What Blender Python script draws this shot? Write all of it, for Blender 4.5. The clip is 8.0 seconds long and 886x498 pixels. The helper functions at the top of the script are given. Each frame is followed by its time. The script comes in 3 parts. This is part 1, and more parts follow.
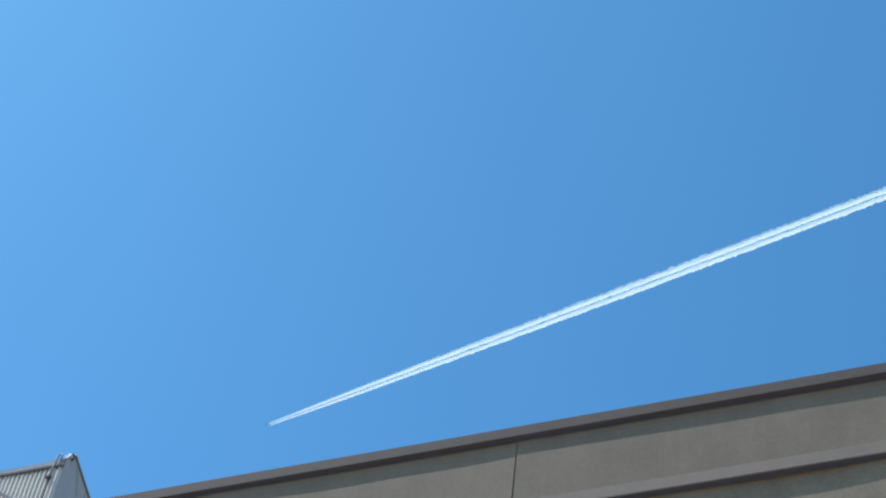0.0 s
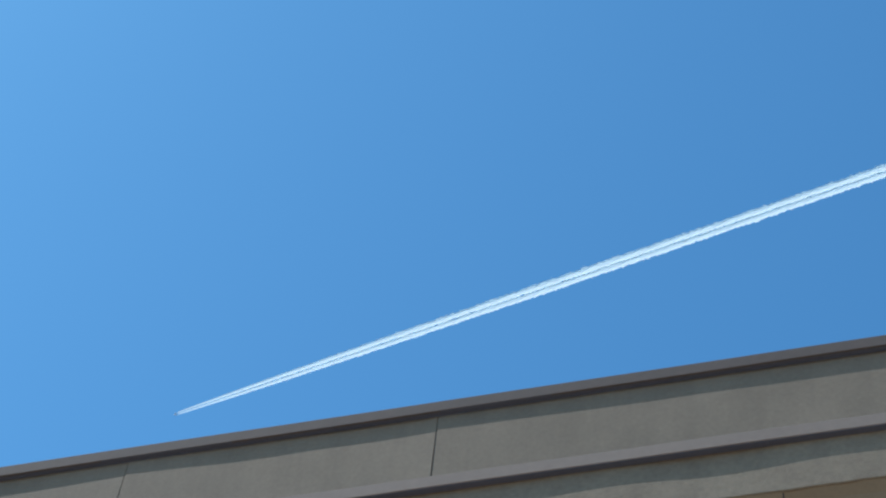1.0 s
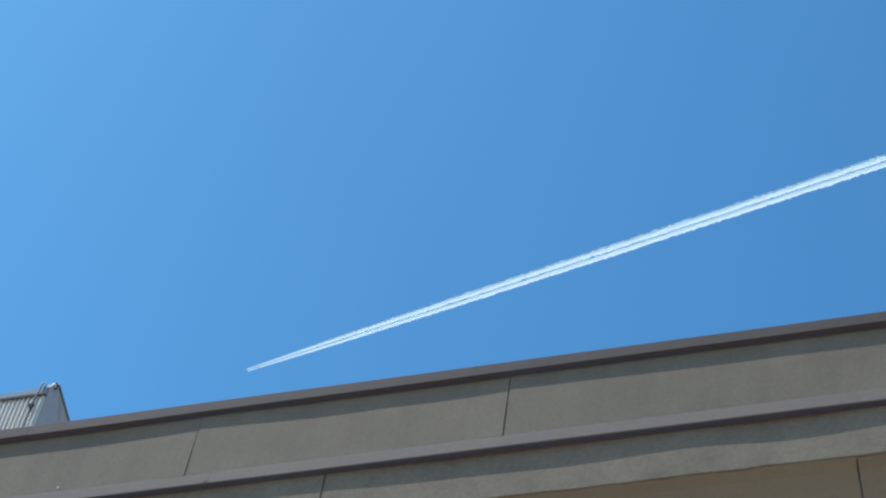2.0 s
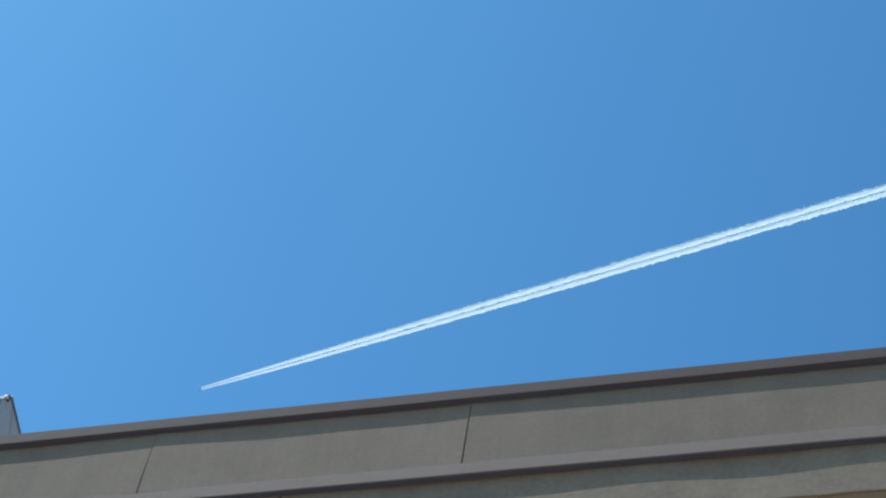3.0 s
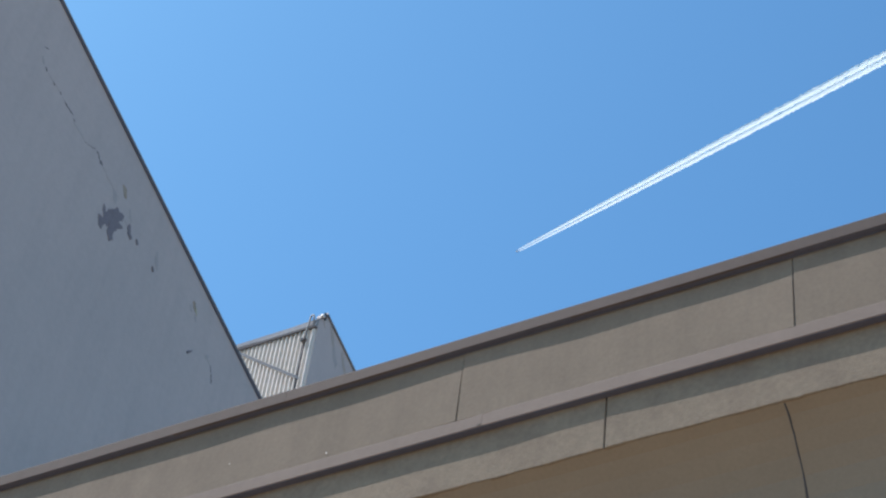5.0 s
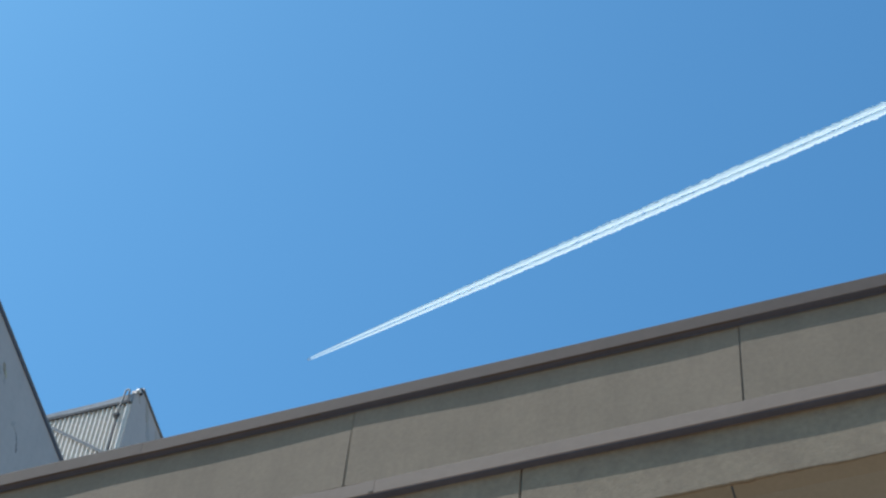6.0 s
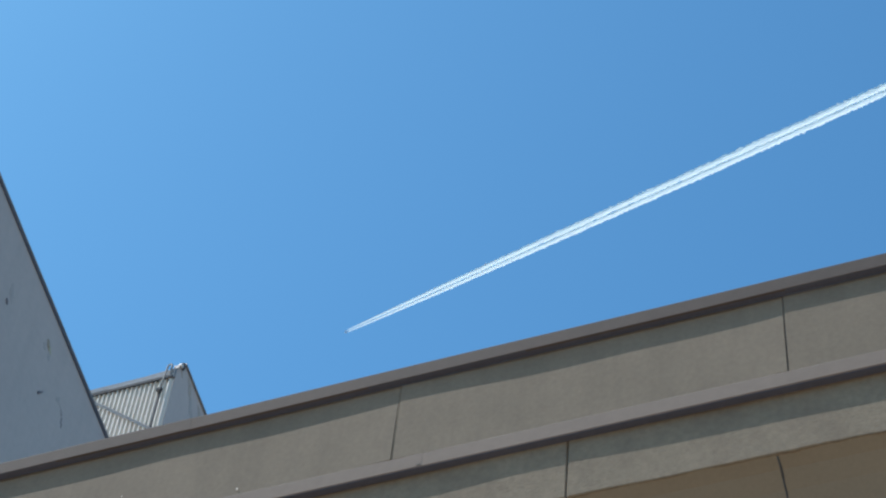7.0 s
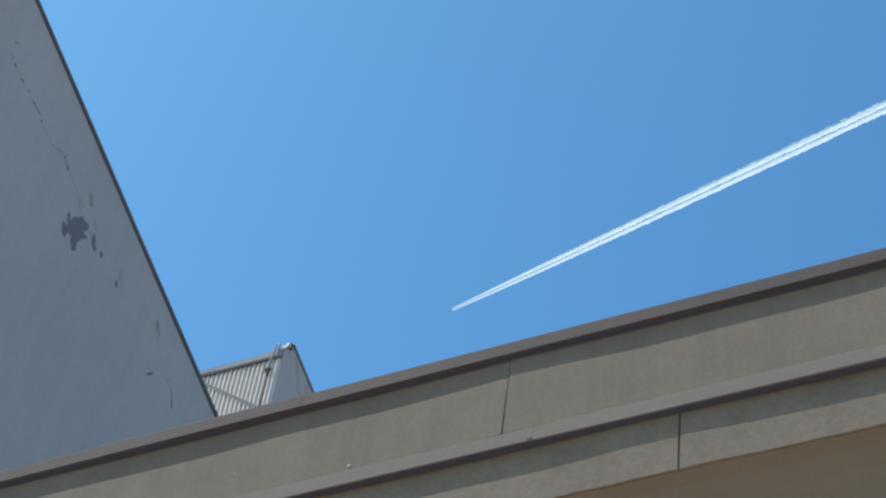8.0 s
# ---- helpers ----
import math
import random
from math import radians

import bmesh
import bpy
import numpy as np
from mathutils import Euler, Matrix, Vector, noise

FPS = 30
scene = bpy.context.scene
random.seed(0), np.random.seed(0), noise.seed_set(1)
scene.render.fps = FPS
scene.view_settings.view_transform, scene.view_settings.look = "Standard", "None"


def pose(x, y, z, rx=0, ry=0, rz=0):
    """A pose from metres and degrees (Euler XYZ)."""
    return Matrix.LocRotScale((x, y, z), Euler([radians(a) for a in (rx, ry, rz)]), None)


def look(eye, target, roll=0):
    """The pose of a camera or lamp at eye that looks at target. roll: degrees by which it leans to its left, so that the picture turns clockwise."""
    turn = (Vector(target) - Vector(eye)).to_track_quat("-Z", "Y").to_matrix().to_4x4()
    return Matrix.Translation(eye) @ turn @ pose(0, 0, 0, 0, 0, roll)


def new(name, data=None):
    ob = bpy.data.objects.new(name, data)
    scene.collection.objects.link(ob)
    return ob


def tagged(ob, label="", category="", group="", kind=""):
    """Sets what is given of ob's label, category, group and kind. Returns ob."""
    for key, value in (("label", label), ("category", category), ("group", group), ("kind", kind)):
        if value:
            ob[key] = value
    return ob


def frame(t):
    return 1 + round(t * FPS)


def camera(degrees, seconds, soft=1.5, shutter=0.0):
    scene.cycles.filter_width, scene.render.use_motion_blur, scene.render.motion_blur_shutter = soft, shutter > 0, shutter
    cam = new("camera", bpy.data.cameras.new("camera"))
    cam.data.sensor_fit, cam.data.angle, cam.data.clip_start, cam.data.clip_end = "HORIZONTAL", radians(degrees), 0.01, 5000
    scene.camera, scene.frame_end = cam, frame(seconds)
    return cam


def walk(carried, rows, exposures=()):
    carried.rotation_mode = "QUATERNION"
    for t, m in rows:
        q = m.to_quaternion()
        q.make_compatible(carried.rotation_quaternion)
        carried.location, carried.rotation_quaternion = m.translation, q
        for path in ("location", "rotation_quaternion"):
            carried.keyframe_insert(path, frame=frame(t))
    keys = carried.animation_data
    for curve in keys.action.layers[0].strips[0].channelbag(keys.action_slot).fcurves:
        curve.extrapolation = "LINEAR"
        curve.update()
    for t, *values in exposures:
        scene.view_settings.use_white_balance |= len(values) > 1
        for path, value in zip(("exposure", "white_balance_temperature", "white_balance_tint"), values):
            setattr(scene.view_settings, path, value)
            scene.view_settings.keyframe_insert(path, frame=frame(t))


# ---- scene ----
# ---- the camera and its way ----
cam = camera(25.76, 8.0, soft=2.3)
walk(cam, [
    (0, look((4.932, -8.637, 1.368), (2.4467, -3.2303, 9.4048), 8.99)),
    (0.2, look((4.942, -8.634, 1.327), (2.5269, -3.2777, 9.4190), 7.98)),
    (0.5, look((4.882, -8.588, 1.301), (2.7341, -3.1426, 9.4088), 7.58)),
    (0.7, look((4.852, -8.588, 1.268), (2.8581, -3.0736, 9.3684), 6.30)),
    (1, look((4.827, -8.544, 1.274), (2.7603, -2.9955, 9.3326), 7.29)),
    (1.2, look((4.809, -8.561, 1.259), (2.8617, -3.1352, 9.4302), 6.82)),
    (1.5, look((4.775, -8.546, 1.270), (2.6985, -3.0251, 9.3455), 7.28)),
    (1.7, look((4.799, -8.563, 1.252), (2.4717, -2.8985, 9.1575), 8.61)),
    (2.8, look((4.745, -8.475, 1.357), (2.3536, -2.9631, 9.3507), 13.24)),
    (3, look((4.719, -8.458, 1.379), (2.4931, -2.8951, 9.3854), 11.12)),
    (3.2, look((4.756, -8.488, 1.330), (2.4803, -3.0348, 9.3977), 11.71)),
    (3.5, look((4.749, -8.487, 1.312), (2.4279, -2.9404, 9.3019), 11.29)),
    (4, look((4.768, -8.534, 1.274), (2.3006, -3.0394, 9.2563), 11.06)),
    (4.2, look((4.845, -8.555, 1.252), (1.9023, -3.2980, 9.2331), 12.83)),
    (4.3, look((4.895, -8.554, 1.250), (1.7638, -3.1299, 9.0459), 9.02)),
    (4.5, look((4.977, -8.632, 1.216), (1.0960, -3.1940, 8.6568), 7.76)),
    (4.7, look((4.928, -8.445, 1.636), (1.0166, -2.8884, 8.9726), 8.02)),
    (5.8, look((3.304, -7.110, 3.248), (0.2298, -1.3347, 10.8104), 7.31)),
    (6, look((3.290, -7.086, 3.242), (0.5674, -1.4429, 11.0363), 6.74)),
    (6.2, look((3.278, -7.116, 3.199), (0.6094, -1.8164, 11.2479), 10.30)),
    (6.5, look((3.258, -7.125, 3.177), (0.1271, -1.7250, 10.9893), 10.73)),
    (6.8, look((3.278, -7.159, 3.175), (0.2723, -1.5982, 10.9240), 8.33)),
    (7, look((3.272, -7.169, 3.182), (0.3426, -1.4824, 10.8686), 7.26)),
    (7.5, look((3.271, -7.163, 3.163), (0.1033, -1.5807, 10.8311), 8.37)),
    (8, look((3.235, -7.147, 3.185), (-0.2088, -1.5851, 10.7490), 9.71)),
], exposures=[(0.0, 0.01, 6280, 10), (0.5, -0.08, 6220, 10), (3.9, -0.07, 6280, 10), (4.45, 0.15, 6950, 19), (4.75, 0.19, 7050, 21), (5.6, 0.0, 6600, 11), (6.5, 0.0, 6620, 10.5), (8.0, 0.0, 6690, 12.5)])

# ---- sky and sun ----
TO_SUN = Vector((-0.50, -0.236, 0.82)).normalized()
world = bpy.data.worlds.new("sky")
scene.world = world
world.use_nodes = True
wn = world.node_tree.nodes
sky = wn.new("ShaderNodeTexSky")
sky.sky_type = "NISHITA"
sky.sun_disc = False
sky.sun_elevation = math.asin(TO_SUN.z)
sky.sun_rotation = math.atan2(TO_SUN.x, TO_SUN.y)
sky.altitude = 100
sky.air_density = 1.0
sky.dust_density = 1.5
sky.ozone_density = 1.0
wn["Background"].inputs["Strength"].default_value = 0.174
clear_air = wn.new("ShaderNodeMix")
clear_air.data_type, clear_air.blend_type = "RGBA", "MULTIPLY"
clear_air.inputs["Factor"].default_value = 1.0
clear_air.inputs["B"].default_value = (0.428, 0.955, 1.19, 1)
world.node_tree.links.new(sky.outputs["Color"], clear_air.inputs["A"])
world.node_tree.links.new(clear_air.outputs["Result"], wn["Background"].inputs["Color"])

sun_data = bpy.data.lights.new("sun", "SUN")
sun_data.energy = 4.35
sun_data.angle = radians(0.53)
sun_data.color = (1.0, 0.975, 0.94)
sun_lamp = new("sun", sun_data)
sun_lamp.matrix_world = Matrix.Translation((-40, -20, 60)) @ TO_SUN.to_track_quat("Z", "Y").to_matrix().to_4x4()


# ---- materials ----
def material(name, base, rough=0.8, metal=0.0, stain=None, stain_scale=0.7, stain_amount=0.5, grain=60.0, grain_amount=0.12,
             bump=0.15, bump_scale=90.0, streak=0.0, per_piece=0.0):
    """Two scales of variation: broad stains and fine grain, with a fine relief; optional streaks running down."""
    mat = bpy.data.materials.new(name)
    mat.use_nodes = True
    nt = mat.node_tree
    nd, ln = nt.nodes, nt.links
    bsdf = nd["Principled BSDF"]
    bsdf.inputs["Roughness"].default_value = rough
    bsdf.inputs["Metallic"].default_value = metal
    coord = nd.new("ShaderNodeTexCoord")
    geo = nd.new("ShaderNodeNewGeometry")

    def noise_tex(scale, detail, vec):
        n = nd.new("ShaderNodeTexNoise")
        n.inputs["Scale"].default_value = scale
        n.inputs["Detail"].default_value = detail
        n.inputs["Roughness"].default_value = 0.6
        ln.new(vec, n.inputs["Vector"])
        return n

    broad = noise_tex(stain_scale, 6, geo.outputs["Position"])
    ramp = nd.new("ShaderNodeValToRGB")
    ramp.color_ramp.elements[0].position, ramp.color_ramp.elements[1].position = 0.42, 0.72
    ln.new(broad.outputs["Fac"], ramp.inputs["Fac"])
    amount = nd.new("ShaderNodeMath")
    amount.operation = "MULTIPLY"
    amount.inputs[1].default_value = stain_amount
    ln.new(ramp.outputs["Color"], amount.inputs[0])
    mix = nd.new("ShaderNodeMix")
    mix.data_type = "RGBA"
    mix.inputs["A"].default_value = (*base, 1)
    mix.inputs["B"].default_value = (*(stain or [c * 0.75 for c in base]), 1)
    ln.new(amount.outputs[0], mix.inputs["Factor"])
    out = mix.outputs["Result"]
    if streak:
        stretch = nd.new("ShaderNodeMapping")
        stretch.inputs["Scale"].default_value = (2.6, 2.6, 0.22)
        ln.new(geo.outputs["Position"], stretch.inputs["Vector"])
        run = noise_tex(1.6, 5, stretch.outputs["Vector"])
        r2 = nd.new("ShaderNodeMapRange")
        r2.inputs["From Min"].default_value, r2.inputs["From Max"].default_value = 0.45, 0.75
        r2.inputs["To Min"].default_value, r2.inputs["To Max"].default_value = 1.0, 1.0 - streak
        ln.new(run.outputs["Fac"], r2.inputs["Value"])
        m2 = nd.new("ShaderNodeMix")
        m2.data_type, m2.blend_type = "RGBA", "MULTIPLY"
        m2.inputs["Factor"].default_value = 1.0
        ln.new(out, m2.inputs["A"])
        ln.new(r2.outputs["Result"], m2.inputs["B"])
        out = m2.outputs["Result"]
    fine = noise_tex(grain, 5, geo.outputs["Position"])
    r3 = nd.new("ShaderNodeMapRange")
    r3.inputs["From Min"].default_value, r3.inputs["From Max"].default_value = 0.25, 0.75
    r3.inputs["To Min"].default_value, r3.inputs["To Max"].default_value = 1.0 - grain_amount, 1.0 + grain_amount
    ln.new(fine.outputs["Fac"], r3.inputs["Value"])
    m3 = nd.new("ShaderNodeMix")
    m3.data_type, m3.blend_type = "RGBA", "MULTIPLY"
    m3.inputs["Factor"].default_value = 1.0
    ln.new(out, m3.inputs["A"])
    ln.new(r3.outputs["Result"], m3.inputs["B"])
    out = m3.outputs["Result"]
    if per_piece:
        info = nd.new("ShaderNodeObjectInfo")
        r4 = nd.new("ShaderNodeMapRange")
        r4.inputs["To Min"].default_value, r4.inputs["To Max"].default_value = 1.0 - per_piece, 1.0 + per_piece
        ln.new(info.outputs["Random"], r4.inputs["Value"])
        m4 = nd.new("ShaderNodeMix")
        m4.data_type, m4.blend_type = "RGBA", "MULTIPLY"
        m4.inputs["Factor"].default_value = 1.0
        ln.new(out, m4.inputs["A"])
        ln.new(r4.outputs["Result"], m4.inputs["B"])
        out = m4.outputs["Result"]
    ln.new(out, bsdf.inputs["Base Color"])
    if bump:
        rel = noise_tex(bump_scale, 4, geo.outputs["Position"])
        bp = nd.new("ShaderNodeBump")
        bp.inputs["Strength"].default_value = bump
        bp.inputs["Distance"].default_value = 0.01
        ln.new(rel.outputs["Fac"], bp.inputs["Height"])
        ln.new(bp.outputs["Normal"], bsdf.inputs["Normal"])
    return mat


M_PANEL = material("precast_concrete", (0.190, 0.1455, 0.106), 0.9, stain=(0.146, 0.1115, 0.081), stain_scale=1.7, stain_amount=0.75,
                   grain=32, grain_amount=0.10, bump=0.25, bump_scale=120, streak=0.12, per_piece=0.03)
M_LOWER = material("rough_concrete", (0.207, 0.160, 0.114), 0.92, stain=(0.150, 0.110, 0.080), stain_scale=2.6, stain_amount=0.7,
                   grain=30, grain_amount=0.14, bump=0.4, bump_scale=70, streak=0.10, per_piece=0.03)
M_COPING = material("brown_grey_sheet_metal", (0.082, 0.058, 0.049), 0.8, 0.0, stain=(0.064, 0.046, 0.039), stain_scale=1.3,
                    stain_amount=0.6, grain=14, grain_amount=0.09, bump=0.05, bump_scale=20, per_piece=0.03)
M_STRIP = material("grey_flashing", (0.196, 0.147, 0.120), 0.85, 0.0, stain=(0.164, 0.122, 0.100), stain_scale=1.4,
                   stain_amount=0.5, grain=16, grain_amount=0.06, bump=0.05, bump_scale=20, per_piece=0.03)
M_SOFFIT = material("tan_cove_render", (0.216, 0.172, 0.124), 0.9, stain=(0.178, 0.141, 0.103), stain_scale=1.1, stain_amount=0.6,
                    grain=40, grain_amount=0.06, bump=0.12, bump_scale=100, per_piece=0.04)
M_SEAL = material("dark_sealant", (0.13, 0.108, 0.088), 0.8, grain=80, bump=0.1)
M_ROOF = material("roof_membrane", (0.17, 0.165, 0.16), 0.9, stain_scale=0.4, grain=20)
M_WALL = material("grey_painted_render", (0.48, 0.41, 0.385), 0.85, stain=(0.40, 0.355, 0.34), stain_scale=0.45, stain_amount=0.6,
                  grain=9, grain_amount=0.04, bump=0.12, bump_scale=30, streak=0.06)
M_BARE = material("bare_dark_render", (0.20, 0.178, 0.195), 0.95, stain=(0.17, 0.15, 0.16), stain_scale=6, grain=60, grain_amount=0.2)
M_CRACK = material("open_crack", (0.13, 0.12, 0.125), 0.95, grain=60, grain_amount=0.2)
M_RUST = material("stained_render", (0.35, 0.285, 0.22), 0.95, stain=(0.26, 0.21, 0.165), stain_scale=7, grain=60, grain_amount=0.2)
M_FAINT = material("water_stain", (0.37, 0.335, 0.32), 0.9, stain=(0.42, 0.37, 0.35), stain_scale=8, grain=40)
M_SMUDGE = material("soot_smudge", (0.385, 0.325, 0.28), 0.95, stain=(0.42, 0.36, 0.33), stain_scale=9, stain_amount=0.8, grain=40, grain_amount=0.2)
M_CREAM = material("bare_cream_render", (0.47, 0.42, 0.31), 0.95, stain=(0.36, 0.31, 0.22), stain_scale=12, grain=50, grain_amount=0.15)
# dull blue-grey for the diagonal shadow on the cladding
M_SHADOW_BAND = material("blue_grey_shadow", (0.17, 0.175, 0.185), 0.95, 0.0, grain=40, bump=0.05)
M_TRIM = material("dark_edge_flashing", (0.095, 0.097, 0.122), 0.7, grain=20, bump=0.05)
M_TRIM_PALE = material("pale_edge_flashing", (0.24, 0.22, 0.21), 0.5, grain=20, bump=0.05)
M_CLAD = material("galvanised_sheet", (0.64, 0.58, 0.515), 0.6, 0.0, stain=(0.54, 0.49, 0.435), stain_scale=1.5, stain_amount=0.5,
                  grain=25, grain_amount=0.06, bump=0.03, streak=0.10, per_piece=0.02)
M_RIDGE = material("dull_flashing", (0.24, 0.245, 0.26), 0.95, stain_scale=2.0, grain=20, bump=0.05)
M_STEEL = material("weathered_steel", (0.22, 0.205, 0.195), 0.6, 0.0, grain=40, bump=0.05)
M_WHITE = material("white_enamel", (0.6, 0.58, 0.55), 0.4, grain=40, grain_amount=0.05, bump=0.0)
M_DARK = material("dark_fitting", (0.06, 0.06, 0.065), 0.9, grain=40, bump=0.0)
# near-black blue: the shade beneath coping and flashing, put into the colour
M_UNDER_SHADE = material("underside_shade", (0.074, 0.076, 0.104), 0.85, grain=30, grain_amount=0.1, bump=0.05)
M_GROUND = material("worn_paving", (0.44, 0.335, 0.24), 0.9, stain_scale=0.2, grain=8, grain_amount=0.1)
M_PLANE = material("aircraft_paint", (0.85, 0.87, 0.90), 0.4, grain=1, grain_amount=0.05, bump=0.0)


def trail_material():
    """Thin ice cloud: white, half of the light passes through."""
    mat = bpy.data.materials.new("ice_cloud")
    mat.use_nodes = True
    nd, ln = mat.node_tree.nodes, mat.node_tree.links
    nd.remove(nd["Principled BSDF"])
    dif, tra, mix = nd.new("ShaderNodeBsdfDiffuse"), nd.new("ShaderNodeBsdfTranslucent"), nd.new("ShaderNodeMixShader")
    dif.inputs["Color"].default_value = (0.84, 0.94, 0.97, 1)
    tra.inputs["Color"].default_value = (0.84, 0.94, 0.97, 1)
    mix.inputs[0].default_value = 0.55
    ln.new(dif.outputs[0], mix.inputs[1])
    ln.new(tra.outputs[0], mix.inputs[2])
    ln.new(mix.outputs[0], nd["Material Output"].inputs["Surface"])
    return mat


M_TRAIL = trail_material()


# ---- builders ----
def mesh_of(name, bm, mat, smooth=False):
    bmesh.ops.recalc_face_normals(bm, faces=bm.faces)
    me = bpy.data.meshes.new(name)
    bm.to_mesh(me)
    bm.free()
    me.materials.append(mat)
    if smooth:
        for poly in me.polygons:
            poly.use_smooth = True
    return me


def part(name, bm, mat, parent=None, label="", smooth=False):
    ob = new(name, mesh_of(name, bm, mat, smooth))
    if parent is not None:
        ob.parent = parent
    if label:
        ob["label"] = label
    return ob


def thing(name, label, category, at=(0, 0, 0), kind="", group=""):
    ob = new(name)
    ob.location = at
    return tagged(ob, label, category, group, kind)


def box(x0, x1, y0, y1, z0, z1, bevel=0.0, bm=None):
    bm = bm or bmesh.new()
    made = bmesh.ops.create_cube(bm, size=1.0)["verts"]
    for v in made:
        v.co = Vector(((x0 + x1) / 2 + v.co.x * (x1 - x0), (y0 + y1) / 2 + v.co.y * (y1 - y0), (z0 + z1) / 2 + v.co.z * (z1 - z0)))
    if bevel:
        edges = {e for v in made for e in v.link_edges}
        bmesh.ops.bevel(bm, geom=list(edges), offset=bevel, segments=2, affect="EDGES", profile=0.6)
    return bm


def extrude_profile(profile, x0, x1, steps=1, wave=0.0, seed=0.0):
    """A closed profile of (y, z) swept along x, with a slight wave in and out."""
    bm = bmesh.new()
    rings = []
    for i in range(steps + 1):
        x = x0 + (x1 - x0) * i / steps
        dy = wave * noise.noise(Vector((x * 0.9, seed, 0.3)))
        dz = wave * 0.7 * noise.noise(Vector((x * 0.8, seed, 7.3)))
        rings.append([bm.verts.new((x, y + dy, z + dz)) for y, z in profile])
    n = len(profile)
    for a, b in zip(rings, rings[1:]):
        for k in range(n):
            bm.faces.new((a[k], a[(k + 1) % n], b[(k + 1) % n], b[k]))
    bm.faces.new(rings[0])
    bm.faces.new(rings[-1][::-1])
    return bm


def tube(points, radius, sides=10):
    bm = bmesh.new()
    rings = []
    pts = [Vector(p) for p in points]
    for i, p in enumerate(pts):
        way = (pts[min(i + 1, len(pts) - 1)] - pts[max(i - 1, 0)]).normalized()
        ref = Vector((0.3, 1.0, 0.2)).normalized()
        a = way.cross(ref).normalized()
        b = way.cross(a)
        rings.append([bm.verts.new(p + radius * (a * math.cos(2 * math.pi * k / sides) + b * math.sin(2 * math.pi * k / sides)))
                      for k in range(sides)])
    for r, s in zip(rings, rings[1:]):
        for k in range(sides):
            bm.faces.new((r[k], r[(k + 1) % sides], s[(k + 1) % sides], s[k]))
    bm.faces.new(rings[0])
    bm.faces.new(rings[-1][::-1])
    return bm


def facing_panel(x0, x1, z0, z1, y, depth, seed, warp=0.007, chamfer=0.004, ragged=0.0, bow=0.009):
    """A cast panel: chamfered rim and a face that is never quite flat, bowed back between its ends."""
    bm = bmesh.new()
    nx, nz = max(6, int((x1 - x0) / (0.045 if ragged else 0.10))), 7
    lean = 0.004 * math.sin(seed * 5.1)
    grid = []
    for i in range(nx + 1):
        u = i / nx
        col = []
        for j in range(nz + 1):
            v = j / nz
            x, z = x0 + chamfer + u * (x1 - x0 - 2 * chamfer), z0 + chamfer + v * (z1 - z0 - 2 * chamfer)
            z += ragged * (1 - v) ** 3 * (noise.noise(Vector((x * 6, seed, 2))) + 0.6 * noise.noise(Vector((x * 17, seed, 8))))
            dy = warp * noise.noise(Vector((x * 1.1, z * 1.5, seed))) + lean * (u - 0.5)
            dy += bow * (1 - math.exp(-min(x - x0, x1 - x) / 0.6)) - 0.5 * bow
            col.append(bm.verts.new((x, y + dy, z)))
        grid.append(col)
    for i in range(nx):
        for j in range(nz):
            bm.faces.new((grid[i][j], grid[i + 1][j], grid[i + 1][j + 1], grid[i][j + 1]))
    rim = [(i, 0) for i in range(nx)] + [(nx, j) for j in range(nz)] + [(i, nz) for i in range(nx, 0, -1)] + [(0, j) for j in range(nz, 0, -1)]
    front = [grid[i][j] for i, j in rim]

    def ring(grow, back):
        verts = []
        for i, j in rim:
            c = grid[i][j].co
            x = c.x + (-grow if i == 0 else grow if i == nx else 0)
            z = c.z + (-grow if j == 0 else grow if j == nz else 0)
            verts.append(bm.verts.new((x, back, z)))
        return verts
    mid, rear = ring(chamfer, y + chamfer), ring(chamfer, y + depth)
    for a, b in ((front, mid), (mid, rear)):
        for k in range(len(a)):
            bm.faces.new((a[k], a[(k + 1) % len(a)], b[(k + 1) % len(a)], b[k]))
    bm.faces.new(rear)
    return bm


# ---- ground ----
bm = bmesh.new()
bmesh.ops.create_grid(bm, x_segments=24, y_segments=24, size=2400)
ground = part("ground", bm, M_GROUND)
tagged(ground, "worn grey paved ground in front of the concrete building", "ground", kind="structure")

# ---- the front building: stepped concrete parapet with a soffit ----
EAVE = 11.60           # underside of the coping
SETBACK = 0.047        # the lower band behind the upper
BAND_1 = (EAVE - 0.598, EAVE + 0.038)
STRIP = (EAVE - 0.706, EAVE - 0.596)
BAND_2 = (EAVE - 1.136, EAVE - 0.60)
LEFT, RIGHT = -26.0, 22.0

front = thing("concrete_building", "weathered tan precast building with stepped parapet and brown metal coping", "building")
part("wall", box(LEFT, RIGHT, 0.44, 0.8, 0, 6.998), M_LOWER, front)
part("parapet_core", box(LEFT, RIGHT, 0.16, 0.34, BAND_2[0] + 0.008, EAVE + 0.05), M_SEAL, front)
part("roof", box(LEFT, RIGHT, 0.342, 32.0, EAVE - 0.9, EAVE - 0.62), M_ROOF, front, "flat roof behind the parapet")

